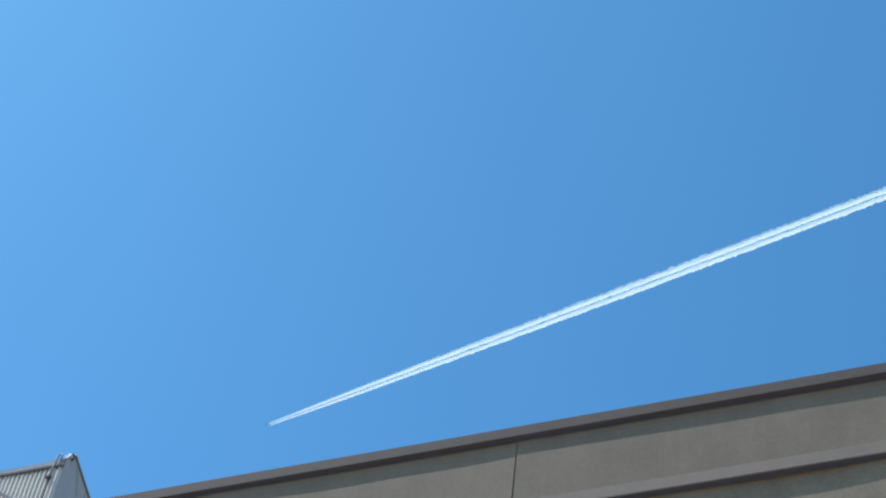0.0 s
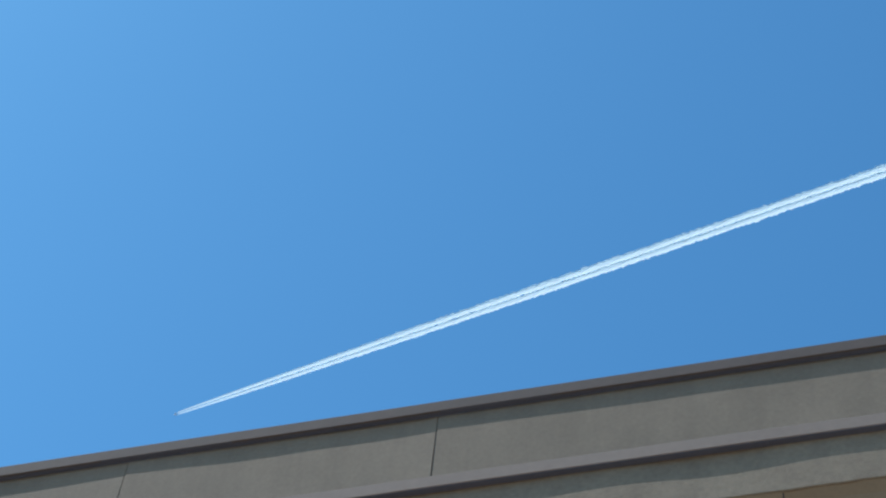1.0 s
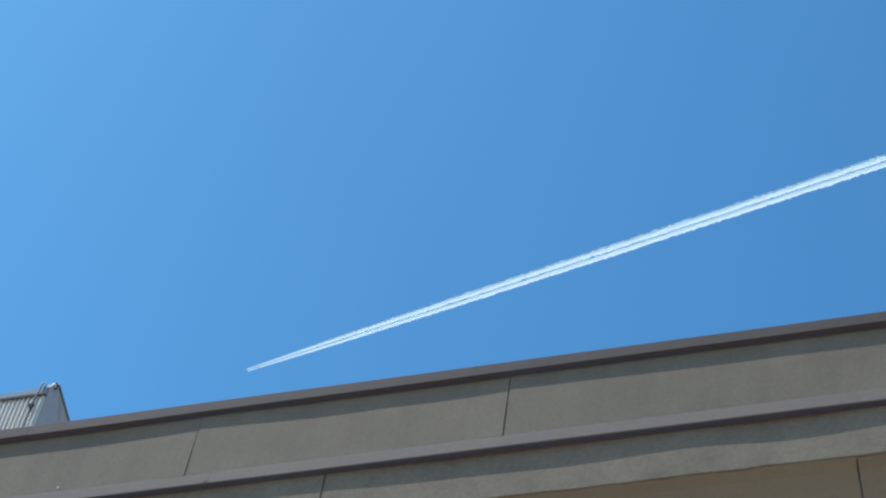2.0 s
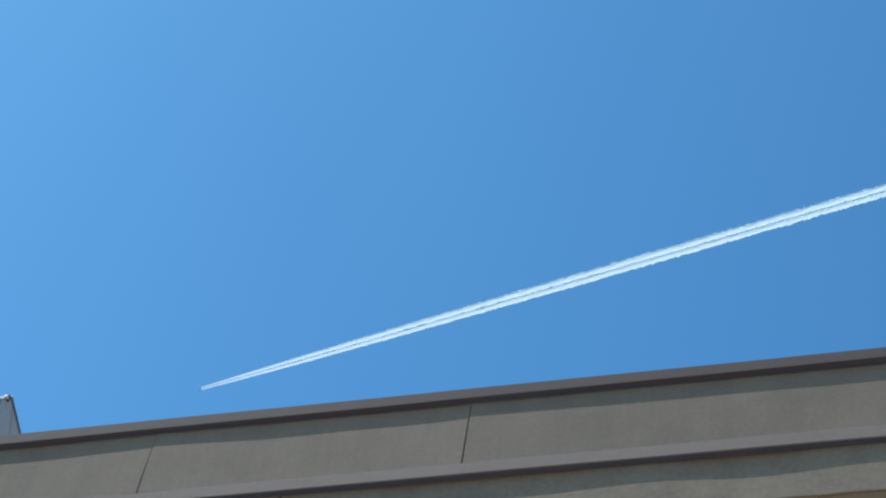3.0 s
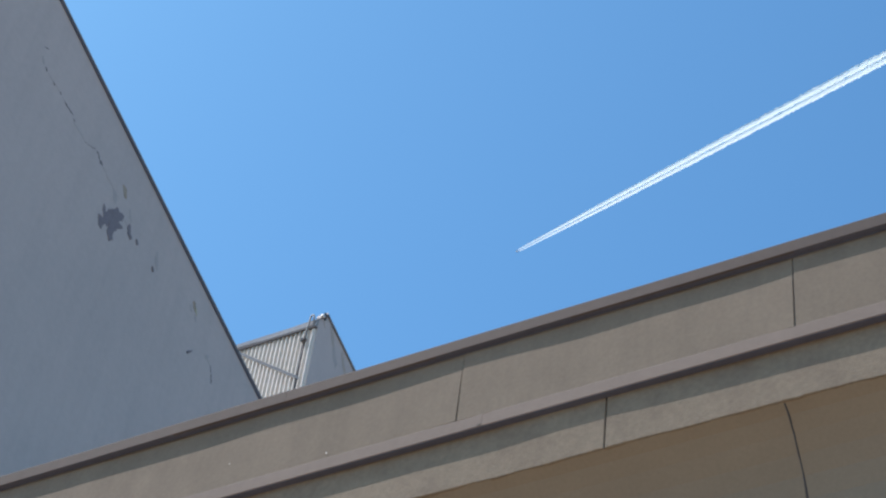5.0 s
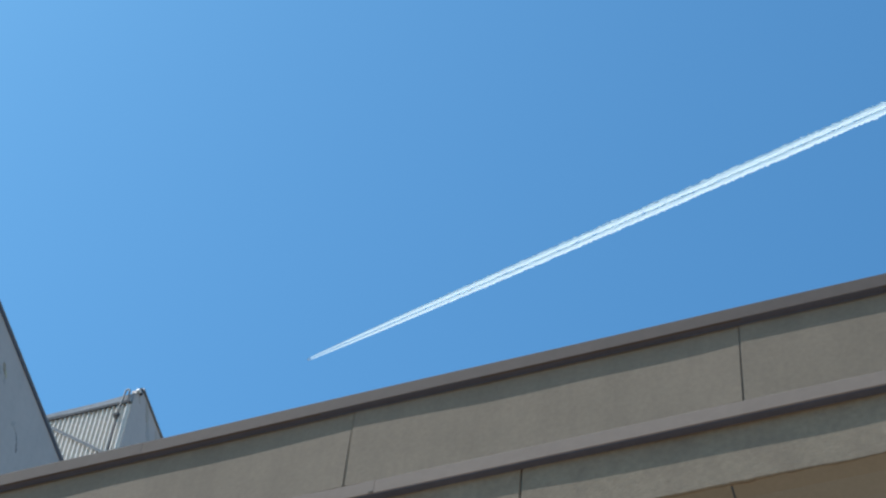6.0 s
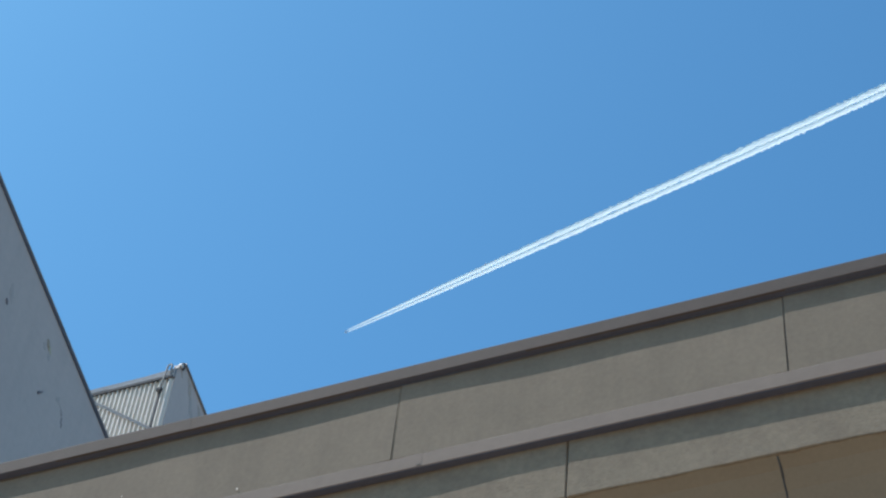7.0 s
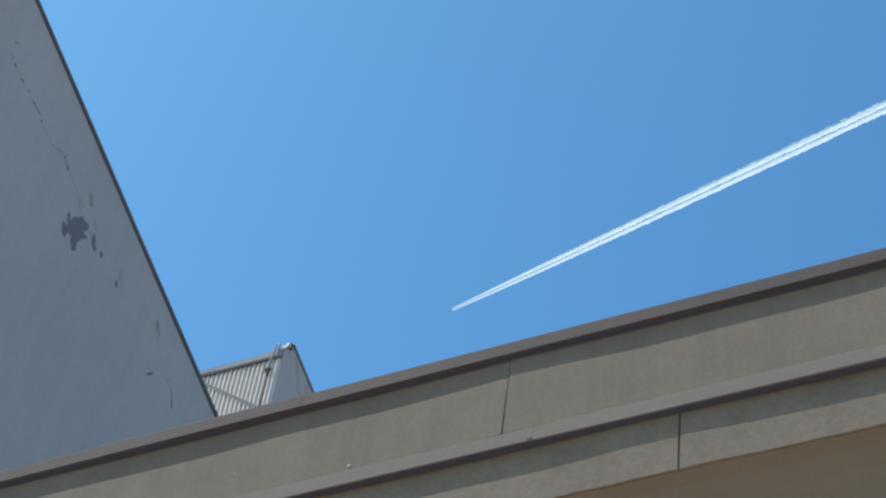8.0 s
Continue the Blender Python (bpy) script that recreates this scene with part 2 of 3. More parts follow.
joints_1 = [LEFT, -19.6, -14.8, -10.0, -5.8, -0.58, 1.77, 6.9, 11.7, 16.5, RIGHT]
for k, (a, b) in enumerate(zip(joints_1, joints_1[1:])):
    part("upper_panel", facing_panel(a + 0.003, b - 0.003, BAND_1[0], BAND_1[1] + 0.04, 0.0, 0.158, 1.7 * k + 0.4), M_PANEL, front)
for x in joints_1[1:-1]:
    part("sealant", box(x - 0.0035, x + 0.0035, -0.002 if x == -0.58 else 0.006, 0.05, BAND_1[0] + 0.01, BAND_1[1]), M_LOWER if x == -0.58 else M_SEAL, front)
joints_2 = [LEFT, -18.7, -12.1, -6.5, 0.49, 6.8, 12.9, RIGHT]
for k, (a, b) in enumerate(zip(joints_2, joints_2[1:])):
    part("lower_panel", facing_panel(a + 0.003, b - 0.003, BAND_2[0], BAND_2[1], SETBACK, 0.088, 2.3 * k + 9.1, 0.010, 0.006, 0.006, 0.004), M_LOWER, front)
for x in joints_2[1:-1]:
    part("sealant", box(x - 0.0035, x + 0.0035, SETBACK + 0.012, SETBACK + 0.06, BAND_2[0] + 0.004, BAND_2[1]), M_SEAL, front)

# coping: a folded sheet with a drip lip, in lengths
cope = [(-0.046, EAVE + 0.034), (-0.049, EAVE + 0.037), (-0.052, EAVE + 0.130), (-0.048, EAVE + 0.136), (0.40, EAVE + 0.156), (0.40, EAVE + 0.05),
        (-0.030, EAVE + 0.05), (-0.034, EAVE + 0.034)]
x = LEFT
k = 0
while x < RIGHT - 0.1:
    b = min(x + 3.0, RIGHT)
    part("coping", extrude_profile(cope, x + 0.0004, b - 0.0004, 10, 0.003, 0.37 * k), M_COPING, front)
    x, k = b, k + 1
# underside sheet coloured as shade; the thin strip below widens that dark line
part("coping_underside", box(LEFT, RIGHT, -0.0455, 0.0, EAVE + 0.034, EAVE + 0.039), M_UNDER_SHADE, front, "underside of the coping with its shade coloured in")
part("cleat", box(LEFT, RIGHT, -0.0075, -0.0065, EAVE + 0.021, EAVE + 0.033), M_UNDER_SHADE, front, "dark strip standing in for shade under the coping")
# the flashing between the bands
strip = [(-0.006, STRIP[0]), (-0.010, STRIP[0] + 0.004), (-0.010, STRIP[1] - 0.008), (-0.004, STRIP[1]), (0.15, STRIP[1] + 0.001), (0.15, STRIP[0])]
x = LEFT + 0.42
k = 0
while x < RIGHT - 0.1:
    b = min(x + 3.6, RIGHT)
    part("flashing", extrude_profile(strip, x + 0.0004, b - 0.0004, 12, 0.003, 0.61 * k + 3), M_STRIP, front)
    x, k = b, k + 1

# shade under the flashing's drip, painted as a dark sheet
part("drip_underside", box(LEFT, RIGHT, -0.005, SETBACK - 0.004, STRIP[0] - 0.007, STRIP[0] - 0.003), M_UNDER_SHADE, front, "underside of the flashing with its shade coloured in")
bm = bmesh.new()
bmesh.ops.create_icosphere(bm, subdivisions=2, radius=0.010, matrix=Matrix.Translation((-0.40, -0.011, EAVE - 0.690)) @ Matrix.Diagonal((1.6, 0.3, 0.7, 1)))
part("dent", bm, M_SEAL, front, "dark dent at a flashing joint")
for sx, sz, r in ((-1.585, EAVE - 0.552, 0.0065), (-2.405, EAVE - 0.388, 0.0035)):
    bm = bmesh.new()
    bmesh.ops.create_icosphere(bm, subdivisions=2, radius=r, matrix=Matrix.Translation((sx, -0.004 if sz > STRIP[1] else -0.012, sz)) @ Matrix.Diagonal((1.0, 0.35, 1.4, 1)))
    part("dropping", bm, M_CLAD, front, "small pale dropping")
# coved wall below the bands, in tall sections with uneven caulked joints
COVE = [(SETBACK + 0.012, BAND_2[0] + 0.002), (0.13, BAND_2[0] - 0.045), (0.21, BAND_2[0] - 0.125), (0.29, BAND_2[0] - 0.225), (0.355, BAND_2[0] - 0.34),
        (0.40, BAND_2[0] - 0.48), (0.425, BAND_2[0] - 0.68), (0.43, BAND_2[0] - 1.0), (0.43, 7.0)]
cove_back = [(0.60, 7.0), (0.60, BAND_2[0] + 0.002)]
seams = [-0.80 + 2.46 * i for i in range(-10, 9)]
for k, (a, b) in enumerate(zip(seams, seams[1:])):
    part("cove_panel", extrude_profile(COVE + cove_back, a + 0.004, b - 0.004, 8, 0.004, 1.3 * k), M_SOFFIT, front)


def along_cove(s):
    for (ya, za), (yb, zb) in zip(COVE, COVE[1:]):
        d = math.hypot(yb - ya, zb - za)
        if s <= d:
            return ya + (yb - ya) * s / d, za + (zb - za) * s / d
        s -= d
    return COVE[-1]


for k, sx in enumerate(seams[1:-1]):
    pts = []
    for i in range(40):
        y, z = along_cove(0.01 + 1.9 * i / 39)
        pts.append((sx + 0.012 * noise.noise(Vector((i * 0.22, k * 3.7, 0))) + 0.007 * noise.noise(Vector((i * 0.8, k, 4))), y + 0.003, z))
    part("cove_joint", tube(pts, 0.0058, 6), M_DARK, front, smooth=True)

# ---- the tall hall behind: sawtooth roof, rendered side wall ----
SIDE = -10.43
BASE = EAVE - 0.618
RIDGE_0, SLOPE = EAVE + 14.936, -0.366
TEETH = ((1.0, 10.29), (10.79, 20.0))
CLAD_TOP = 25.62
DEEP = -24.0
hall = thing("sawtooth_hall", "tall grey rendered hall with sawtooth roof and flaking paint", "building")


def rake(y, tooth):
    return RIDGE_0 + SLOPE * y if tooth == 0 else EAVE + 14.50 + SLOPE * (y - 10.79)


def face_y(z):
    """The upright face of the second tooth, leaning out a trace."""
    return 10.60 - 0.012 * (z - 25.78)


outline = [(1.0, BASE), (1.0, rake(1.0, 0)), (10.29, rake(10.29, 0)), (face_y(22.7), rake(10.29, 0) - 0.05), (face_y(CLAD_TOP), CLAD_TOP), (10.605, 25.82), (10.77, EAVE + 14.49), (10.81, EAVE + 14.492), (20.0, rake(20.0, 1)), (20.0, BASE)]
bm = bmesh.new()
near = [bm.verts.new((SIDE, y, z)) for y, z in outline]
far = [bm.verts.new((SIDE - 0.16, y, z)) for y, z in outline]
bm.faces.new(near)
bm.faces.new(far[::-1])
for i in range(len(outline)):
    bm.faces.new((near[i], far[i], far[(i + 1) % len(outline)], near[(i + 1) % len(outline)]))
part("side_wall", bm, M_WALL, hall, "grey painted render with flaked patches and cracks")
part("front_wall", box(DEEP, SIDE - 0.162, 1.0, 1.2, BASE, rake(1.0, 0) - 0.02), M_WALL, hall)
part("rear_wall", box(DEEP, SIDE - 0.162, 19.8, 20.0, BASE, rake(20.0, 1) - 0.1), M_WALL, hall)
part("far_wall", box(DEEP - 0.2, DEEP, 1.0, 20.0, BASE, rake(10.29, 0)), M_WALL, hall)
for tooth, (ya, yb) in enumerate(TEETH):
    bm = bmesh.new()
    za, zb = rake(ya, tooth), rake(yb, tooth)
    vs = [bm.verts.new(c) for c in ((DEEP, ya, za - 0.12), (SIDE - 0.162, ya, za - 0.12), (SIDE - 0.162, yb - 0.06, zb - 0.10), (DEEP, yb - 0.06, zb - 0.10))]
    up = [bm.verts.new(v.co + Vector((0, 0, 0.09))) for v in vs]
    bm.faces.new(vs)
    bm.faces.new(up[::-1])
    for i in range(4):
        bm.faces.new((vs[i], vs[(i + 1) % 4], up[(i + 1) % 4], up[i]))
    part("roof", bm, M_CLAD if tooth == 0 else M_RIDGE, hall)
    # verge: dark drip strip below a paler capping, following the slope
    for nm, mat, lo, hi, dx in (("verge_drip", M_TRIM if tooth == 0 else M_TRIM_PALE, -0.055 if tooth == 0 else -0.018, -0.012, 0.020), ("verge_cap", M_TRIM_PALE, -0.010, 0.022, 0.030)):
        bm = bmesh.new()
        n = 14
        rows = []
        for i in range(n + 1):
            y = ya - 0.02 + (yb - ya - (0.03 if tooth == 0 else 0)) * i / n
            wob = 0.006 * noise.noise(Vector((y * 0.7, tooth, lo * 9)))
            z = rake(y, tooth) + wob
            rows.append([bm.verts.new(c) for c in ((SIDE + dx, y, z + lo), (SIDE + dx, y, z + hi), (SIDE - 0.20, y, z + hi), (SIDE - 0.20, y, z + max(lo, 0.004) if lo > -0.05 else z + 0.0))])
        for a, b in zip(rows, rows[1:]):
            for k in range(4):
                bm.faces.new((a[k], a[(k + 1) % 4], b[(k + 1) % 4], b[k]))
        bm.faces.new(rows[0])
        bm.faces.new(rows[-1][::-1])
        part(nm, bm, mat, hall)


# corrugated sheets on the upright face of the second tooth
FOOT = rake(10.29, 0) - 0.1


def corrugated(width, z0, z1, pitch=0.0868, depth=0.052):
    bm = bmesh.new()
    n = int(round(width / pitch * 12))
    cols = []
    for i in range(n + 1):
        x = width * i / n
        y = -depth * min(1.0, max(0.0, 0.15 - 1.0 * math.cos(2 * math.pi * x / pitch)))
        cols.append([bm.verts.new((x, face_y(z) + y + b, z)) for z, b in ((z0, 0), (z1, 0), (z1, 0.002), (z0, 0.002))])
    for a, b in zip(cols, cols[1:]):
        for k in range(4):
            bm.faces.new((a[k], b[k], b[(k + 1) % 4], a[(k + 1) % 4]))
    return mesh_of("cladding_sheet", bm, M_CLAD)


sheet = corrugated(0.7812, FOOT, CLAD_TOP - 0.02)
for i in range(11):
    ob = new("cladding_sheet", sheet)
    ob.parent = hall
    ob.location = (SIDE - 0.012 - 0.783 * (i + 1), -0.004 - 0.003 * (i % 2), 0)
part("tooth_wall", extrude_profile([(face_y(FOOT) + 0.004, FOOT), (face_y(CLAD_TOP) + 0.004, CLAD_TOP), (face_y(CLAD_TOP) + 0.15, CLAD_TOP), (face_y(FOOT) + 0.15, FOOT)],
                                   DEEP, SIDE - 0.162), M_WALL, hall)
# ridge flashing, dressed down over the sheets, rising a little to the corner
bm = bmesh.new()
rows = []
y0 = face_y(CLAD_TOP) - 0.046
for i in range(41):
    d = 8.0 * i / 40
    x = SIDE - 0.005 - d
    top = 25.84 - 0.05 * min(1.0, d / 0.8) - 0.13 * min(1.0, max(0.0, (d - 0.6) / 1.0)) + 0.008 * noise.noise(Vector((x * 3, 1, 1)))
    rows.append([bm.verts.new(c) for c in ((x, y0, CLAD_TOP - 0.02), (x, y0 + 0.012, top - 0.02), (x, y0 + 0.03, top), (x, 10.79, top + 0.05), (x, 10.79, top + 0.03), (x, y0 + 0.006, CLAD_TOP - 0.02))])
for a, b in zip(rows, rows[1:]):
    for k in range(6):
        bm.faces.new((a[k], a[(k + 1) % 6], b[(k + 1) % 6], b[k]))
bm.faces.new(rows[0])
bm.faces.new(rows[-1][::-1])
part("ridge_flashing", bm, M_RIDGE, hall, "dull grey ridge flashing")
part("flashing_lip", box(SIDE - 8.0, SIDE - 0.01, y0 - 0.034, y0 - 0.001, CLAD_TOP - 0.045, CLAD_TOP + 0.004), M_DARK, hall, "dark drip edge")

# diagonal shadow across the sheets, built as a thin blue-grey band with added studs
strap = thing("diagonal_shadow", "flat blue-grey band standing in for a diagonal shadow on corrugated cladding", "brace")
p0, p1 = Vector((-12.02, 0, 25.55)), Vector((-10.57, 0, 24.43))
p0.y, p1.y = face_y(p0.z) - 0.068, face_y(p1.z) - 0.068
way = (p1 - p0).normalized()
side = way.cross(Vector((0, 1, 0))).normalized() * 0.022
bm = bmesh.new()
a = [bm.verts.new(c) for c in (p0 - side, p0 + side, p1 + side, p1 - side)]
b = [bm.verts.new(v.co + Vector((0, 0.006, 0))) for v in a]
bm.faces.new(a)
bm.faces.new(b[::-1])
for i in range(4):
    bm.faces.new((a[i], a[(i + 1) % 4], b[(i + 1) % 4], b[i]))
band = part("strap", bm, M_SHADOW_BAND, strap)
for u in (0.04, 0.35, 0.65, 0.96):
    c = p0.lerp(p1, u)
    part("screw", box(c.x - 0.008, c.x + 0.008, c.y - 0.006, c.y + 0.02, c.z - 0.008, c.z + 0.008, 0.002), M_SHADOW_BAND, band)

# vent pipe with a bent top beside the corner
pipe = thing("vent_pipe", "slim galvanised vent pipe with bent top clipped to the cladding", "pipe")
px = SIDE - 0.135
pts = [(px - 0.10 * (25.83 - z), face_y(z) - 0.075, z) for z in (25.26, 25.45, 25.64, 25.83)]
py = pts[-1][1]
for i in range(1, 10):
    ang = math.pi * i / 9
    pts.append((px + 0.04 - 0.04 * math.cos(ang), py, 25.83 + 0.055 * math.sin(ang)))
pts.append((px + 0.08, py, 25.73))
part("tube", tube(pts, 0.015, 12), M_STEEL, pipe, smooth=True)
for z in (25.32, 23.93):
    part("clip", box(px - 0.095, px + 0.0, face_y(z) - 0.108, face_y(z) - 0.02, z - 0.03, z + 0.03, 0.006), M_DARK, pipe, "dark steel clip")
cond = thing("cable_conduit", "thin dark cable conduit running down the corrugated cladding", "conduit")
part("tube", tube([(px - 0.052, face_y(z) - 0.040, z) for z in (EAVE + 11.4, EAVE + 12.9, 25.29)], 0.017, 8), M_DARK, cond, smooth=True)

# small lamp on a bracket at the gable's corner
lamp = thing("floodlight", "small white floodlight on a short steel arm at the roof corner", "lamp")
part("arm", tube([(px + 0.06, py + 0.03, 25.69), (SIDE + 0.005, 10.60, 25.83), (SIDE + 0.03, 10.73, 26.03)], 0.011, 8), M_STEEL, lamp, smooth=True)
part("housing", box(SIDE + 0.0, SIDE + 0.06, 10.61, 10.68, 25.905, 25.955, 0.010), M_WHITE, lamp)
part("bracket", box(SIDE + 0.001, SIDE + 0.04, 10.69, 10.75, 25.93, 26.06, 0.006), M_DARK, lamp)


# flaked paint and cracks on the side wall
def flake(cy, cz, ry, rz, seed, tilt=0.0, proud=0.004):
    bm = bmesh.new()
    n = 64
    rim_f, rim_b = [], []
    for i in range(n):
        a = 2 * math.pi * i / n
        r = 1.0 + 0.55 * noise.noise(Vector((math.cos(a) * 1.5, math.sin(a) * 1.5, seed))) + 0.28 * noise.noise(Vector((math.cos(a) * 5, math.sin(a) * 5, seed + 3)))
        u, v = ry * r * math.cos(a), rz * r * math.sin(a)
        y, z = cy + u * math.cos(tilt) - v * math.sin(tilt), cz + u * math.sin(tilt) + v * math.cos(tilt)
        rim_f.append(bm.verts.new((SIDE + proud, y, z)))
        rim_b.append(bm.verts.new((SIDE - 0.01 - proud, y, z)))
    bm.faces.new(rim_f)
    bm.faces.new(rim_b[::-1])
    for i in range(n):
        bm.faces.new((rim_f[i], rim_f[(i + 1) % n], rim_b[(i + 1) % n], rim_b[i]))
    return bm


def crack(a, b, width, seed, wander=0.05):
    bm = bmesh.new()
    a, b = Vector((SIDE, *a)), Vector((SIDE, *b))
    way = (b - a).normalized()
    nrm = Vector((0, -way.z, way.y))
    n = 18
    rows = []
    for i in range(n + 1):
        u = i / n
        c = a.lerp(b, u) + nrm * wander * noise.noise(Vector((u * 5, seed, 1)))
        w = width * max(0.12, 0.5 + 0.9 * noise.noise(Vector((u * 7, seed, 5)))) * (1 - abs(2 * u - 1) ** 4 * 0.8)
        rows.append([bm.verts.new(p) for p in (c + nrm * w + Vector((0.003, 0, 0)), c - nrm * w + Vector((0.003, 0, 0)), c - nrm * w - Vector((0.01, 0, 0)), c + nrm * w - Vector((0.01, 0, 0)))])
    for r, s in zip(rows, rows[1:]):
        for k in range(4):
            bm.faces.new((r[k], r[(k + 1) % 4], s[(k + 1) % 4], s[k]))
    bm.faces.new(rows[0])
    bm.faces.new(rows[-1][::-1])
    return bm


BARE_SPOTS = [(5.37, 22.93, 0.235, 0.165, 1.3, 0.95), (5.46, 23.12, 0.125, 0.115, 4.1, 0.8), (5.20, 22.93, 0.036, 0.115, 3.3, 0.46), (5.20, 22.71, 0.070, 0.095, 5.2, 0.4),
              (5.44, 22.73, 0.065, 0.135, 2.2, 0.38), (5.77, 23.13, 0.040, 0.085, 6.4, 0.30), (5.82, 23.05, 0.036, 0.060, 26.4, 0.9), (6.00, 23.08, 0.026, 0.048, 7.7, 0.5), (6.47, 22.955, 0.018, 0.044, 9.1, 0.4),
              (7.70, 22.36, 0.070, 0.017, 8.8, 0.91), (2.03, 24.0, 0.05, 0.045, 9.9, 0.0)]
for i, (cy, cz, ry, rz, s, tl) in enumerate(BARE_SPOTS):
    part("bare_patch", flake(cy, cz, ry, rz, s, tl, 0.003 + 0.0015 * i), M_BARE, hall, "bare dark spot where paint flaked off")
for cy, cz, ry, rz, s, tl in ((5.45, 23.66, 0.042, 0.115, 11.3, 0.46), (7.55, 23.21, 0.034, 0.085, 12.1, 0.5)):
    part("stain_patch", flake(cy, cz, ry, rz, s, tl), M_RUST, hall, "brownish stained render")
for cy, cz, ry, rz, s, tl in ((5.30, 23.38, 0.05, 0.10, 21.4, 0.5), (6.50, 23.17, 0.05, 0.12, 22.7, 0.4), (7.49, 23.11, 0.030, 0.055, 13.4, 0.5), (7.64, 23.03, 0.028, 0.045, 14.6, 0.4),
                              (8.11, 22.63, 0.055, 0.040, 15.9, 0.8), (3.165, 24.09, 0.025, 0.07, 17.7, 0.6), (5.72, 23.36, 0.03, 0.09, 18.8, 0.5), (11.22, 25.50, 0.06, 0.22, 16.8, 0.42)):
    part("stain_patch", flake(cy, cz, ry, rz, s, tl, 0.0025), M_FAINT, hall, "faint grey water stain")
for cy, cz, ry, rz, s, tl in ((11.06, 25.80, 0.045, 0.17, 15.2, 0.5), (11.52, 25.55, 0.05, 0.20, 18.3, 0.5), (10.76, 25.86, 0.016, 0.07, 19.9, 0.5)):
    part("stain_patch", flake(cy, cz, ry, rz, s, tl), M_SMUDGE, hall, "brownish water stain below the verge")
part("bare_patch", flake(7.62, 23.16, 0.026, 0.062, 19.5, 0.46), M_CREAM, hall, "cream undercoat showing through")
OPEN_CRACKS = [((3.09, 24.325), (3.19, 24.38), 0.013), ((3.255, 24.035), (3.30, 23.985), 0.030), ((3.475, 23.96), (3.52, 23.915), 0.026), ((3.65, 23.935), (3.685, 23.90), 0.022),
               ((3.77, 23.87), (4.03, 23.815), 0.020), ((4.06, 23.77), (4.10, 23.73), 0.018), ((4.41, 23.625), (4.64, 23.735), 0.012), ((4.68, 23.735), (4.87, 23.605), 0.032),
               ((8.23, 22.56), (8.30, 22.46), 0.014), ((8.30, 22.46), (8.36, 22.28), 0.020)]
for k, (a, b, w) in enumerate(OPEN_CRACKS):
    part("crack", crack(a, b, w, 3.1 * k, 0.02), M_CRACK, hall)
for k, (a, b, w) in enumerate((((3.30, 23.99), (3.66, 23.92), 0.008), ((4.10, 23.73), (4.40, 23.66), 0.012), ((4.87, 23.60), (5.40, 23.40), 0.010), ((8.12, 22.62), (8.24, 22.55), 0.012), ((5.55, 23.20), (5.74, 23.17), 0.008))):
    part("hairline", crack(a, b, w, 5.3 * k + 40, 0.02), M_FAINT, hall)

# a bent end of the capping, standing up from the verge
bm = bmesh.new()
rings = []
for i in range(9):
    u = i / 8
    y = 2.22 + 0.58 * u
    up = 0.17 * math.sin(math.pi * min(1.0, u * 1.15 + 0.12)) ** 0.7 if u < 0.76 else 0.07 * (1 - u) / 0.24
    base = rake(y, 0) + 0.02
    rings.append([bm.verts.new(c) for c in ((SIDE + 0.034, y, base), (SIDE + 0.030, y, base + up * 0.8), (SIDE + 0.005, y, base + up), (SIDE - 0.10, y, base + up * 0.92), (SIDE - 0.14, y, base))])
for r, q in zip(rings, rings[1:]):
    for k in range(5):
        bm.faces.new((r[k], r[(k + 1) % 5], q[(k + 1) % 5], q[k]))
bm.faces.new(rings[0])
bm.faces.new(rings[-1][::-1])
part("lifted_capping", bm, M_TRIM_PALE, hall, "lifted grey end of the verge capping")

# ---- the vapour trail and its aircraft, far up ----
FAR = 4000.0
EYE = Vector((4.6, -7.9, 2.1))
FLIGHT = Vector((0.16538, 0.79387, -0.54762)).normalized()
ahead, behind = Vector((-0.348, 0.5800, 0.7365)), Vector((-0.0357, 0.5684, 0.8220))
TIP = EYE + FAR * (ahead - FLIGHT * ahead.dot(FLIGHT)).normalized()
END = EYE + FAR * (behind - FLIGHT * behind.dot(FLIGHT)).normalized()
along = (END - TIP).normalized()
across = along.cross((TIP - EYE).normalized()).normalized()
deep = along.cross(across).normalized()
trail = thing("contrail", "white twin vapour trail spreading behind a high aircraft in clear sky", "contrail", kind="stuff")


toward_eye = (EYE - TIP.lerp(END, 0.5)).normalized()
if deep.dot(toward_eye) < 0:
    deep = -deep


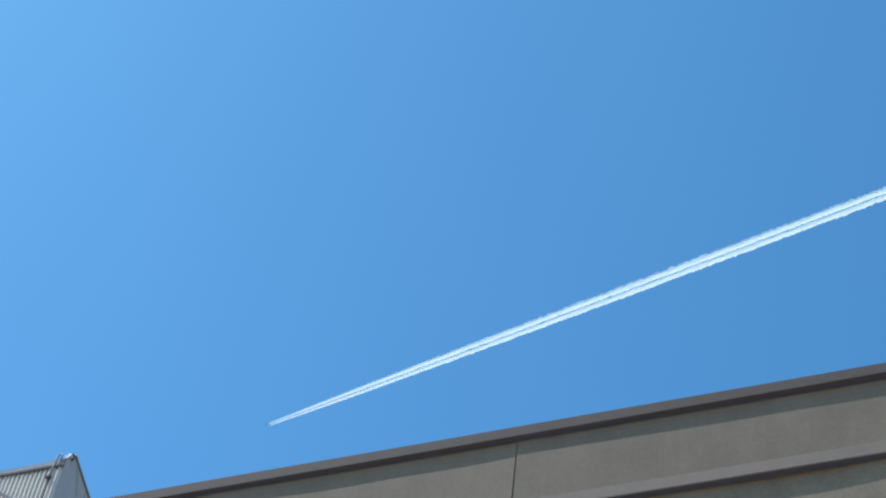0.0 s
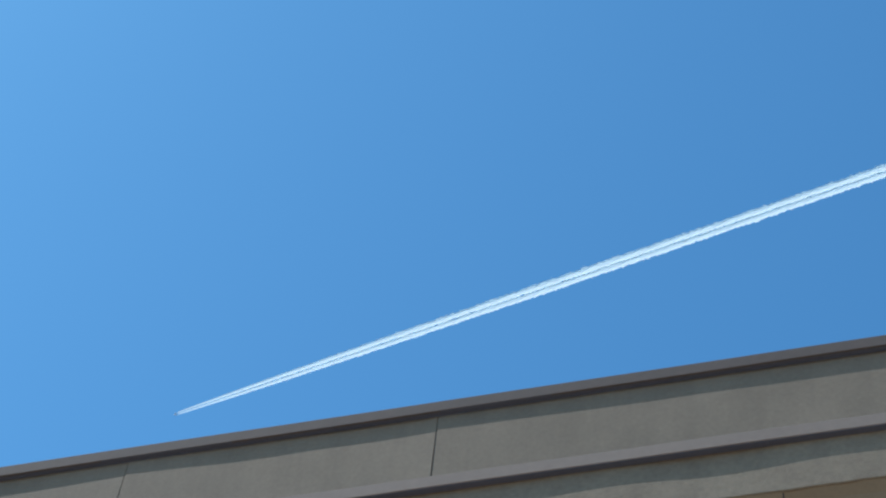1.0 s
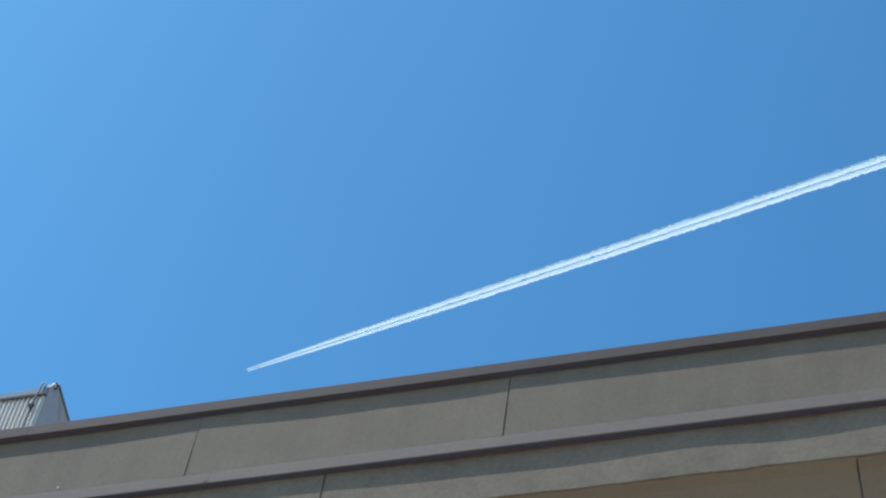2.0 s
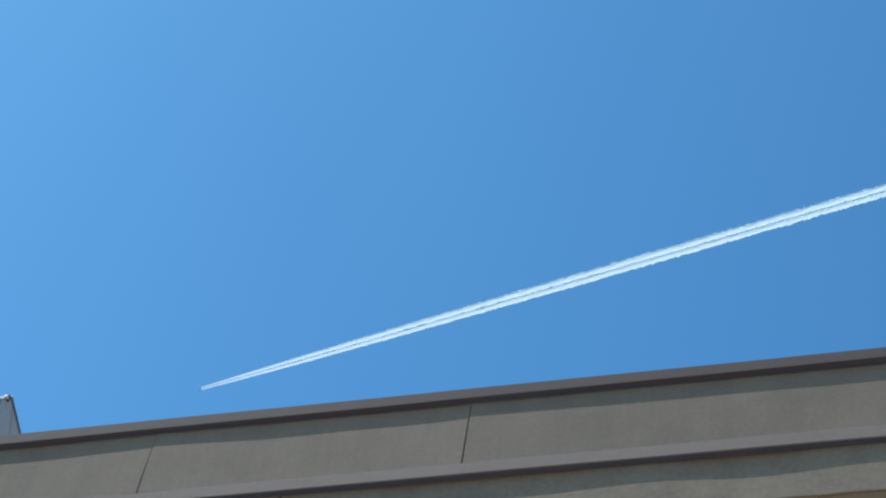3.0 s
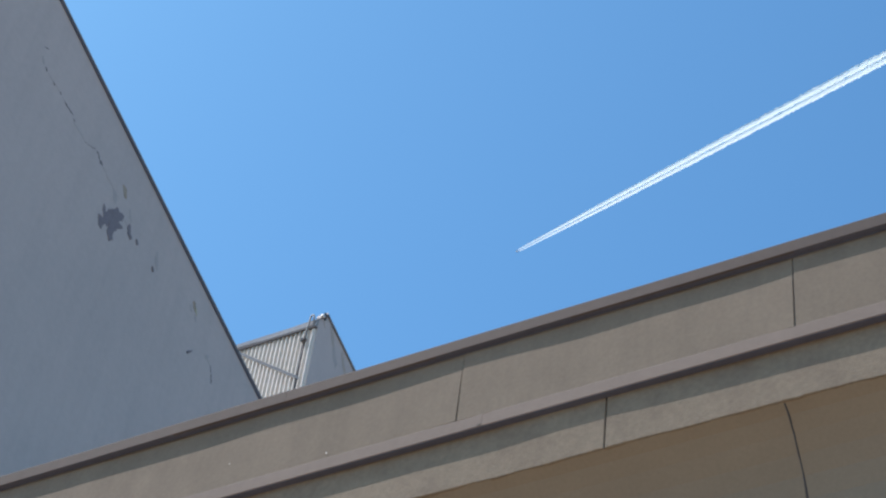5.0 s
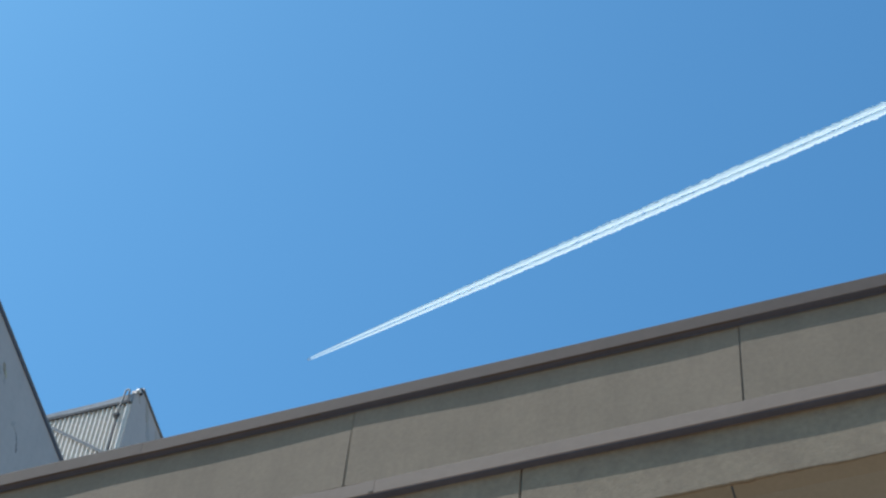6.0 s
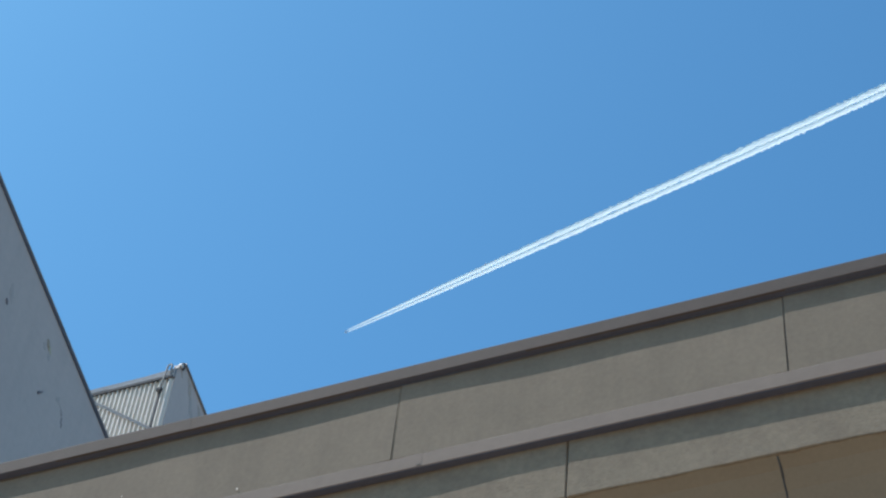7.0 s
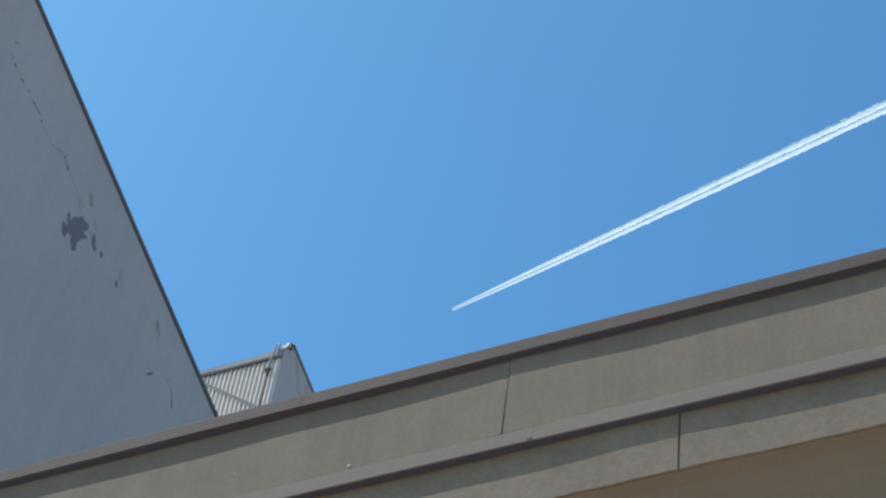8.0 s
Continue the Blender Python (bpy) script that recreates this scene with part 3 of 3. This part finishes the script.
def strand(sign, seed):
    """A billowing shell of cloud, open above, with finer puffs as it ages."""
    bm = bmesh.new()
    sides, step = 15, 1.5
    n = int(2600 / step)
    rings = []
    for i in range(n + 1):
        s = i * step * (0.35 + 0.65 * min(1.0, i / 300))
        spread = 1 - math.exp(-s / 330.0)
        gap = 1.8 + 4.4 * spread
        rad = 0.95 + 5.3 * spread ** 0.95
        rough = min(1.0, 0.15 + s / 650.0)
        mid = TIP + along * s + across * sign * gap
        ring = []
        for k in range(sides):
            a = math.radians(150) * (k / (sides - 1) - 0.5)
            q = Vector((s * 0.065, math.cos(a) * 1.2, math.sin(a) * 1.2 + seed))
            q2 = Vector((s * 0.19, math.cos(a) * 1.2, math.sin(a) * 1.3 + seed))
            q3 = Vector((s * 0.45, math.cos(a) * 1.5, math.sin(a) * 1.6 + seed))
            puff = 0.20 * noise.noise(q) + (0.46 + 0.2 * min(1.0, s / 900.0)) * abs(noise.noise(q2)) + 0.22 * noise.noise(q3)
            r = rad * (1 + rough * (puff - 0.10))
            ring.append(bm.verts.new(mid + across * r * math.sin(a) + deep * 0.42 * r * math.cos(a)))
        rings.append(ring)
    for r, t2 in zip(rings, rings[1:]):
        for k in range(sides - 1):
            bm.faces.new((r[k], r[k + 1], t2[k + 1], t2[k]))
    return bm


for sign, seed in ((1, 2.0), (-1, 31.0)):
    part("strand", strand(sign, seed), M_TRAIL, trail, smooth=True)

plane = thing("airliner", "tiny pale jet airliner at the head of the vapour trail", "aircraft")
nose = TIP - along * 8.5


def place(u, v, w):
    return nose + 0.62 * (along * u + across * v - deep * w)


bm = tube([place(u, 0, 0) for u in (0.0, 0.6, 1.6, 7.0, 10.5, 12.0)], 0.40, 10)
part("fuselage", bm, M_PLANE, plane, smooth=True)


def slab(corners, thick):
    bm = bmesh.new()
    lo = [bm.verts.new(place(*c)) for c in corners]
    hi = [bm.verts.new(place(c[0], c[1], c[2] + thick)) for c in corners]
    bm.faces.new(lo)
    bm.faces.new(hi[::-1])
    for i in range(len(lo)):
        bm.faces.new((lo[i], lo[(i + 1) % len(lo)], hi[(i + 1) % len(lo)], hi[i]))
    return bm


for sg in (1, -1):
    part("wing", slab([(4.2, 0.3 * sg, -0.1), (7.6, 6.0 * sg, 0.2), (8.4, 6.0 * sg, 0.2), (7.0, 0.3 * sg, -0.1)], 0.16), M_PLANE, plane)
    part("tailplane", slab([(10.2, 0.2 * sg, 0.2), (11.6, 2.2 * sg, 0.3), (12.1, 2.2 * sg, 0.3), (11.6, 0.2 * sg, 0.2)], 0.1), M_PLANE, plane)
    part("engine", tube([place(u, 2.0 * sg, -0.5) for u in (4.6, 5.0, 6.4)], 0.36, 8), M_PLANE, plane, smooth=True)
bm = bmesh.new()
fin = [(9.8, 0.5), (11.5, 2.2), (12.2, 2.2), (12.0, 0.5)]
lo = [bm.verts.new(place(u, -0.06, w)) for u, w in fin]
hi = [bm.verts.new(place(u, 0.06, w)) for u, w in fin]
bm.faces.new(lo)
bm.faces.new(hi[::-1])
for i in range(4):
    bm.faces.new((lo[i], lo[(i + 1) % 4], hi[(i + 1) % 4], hi[i]))
part("tail_fin", bm, M_PLANE, plane)
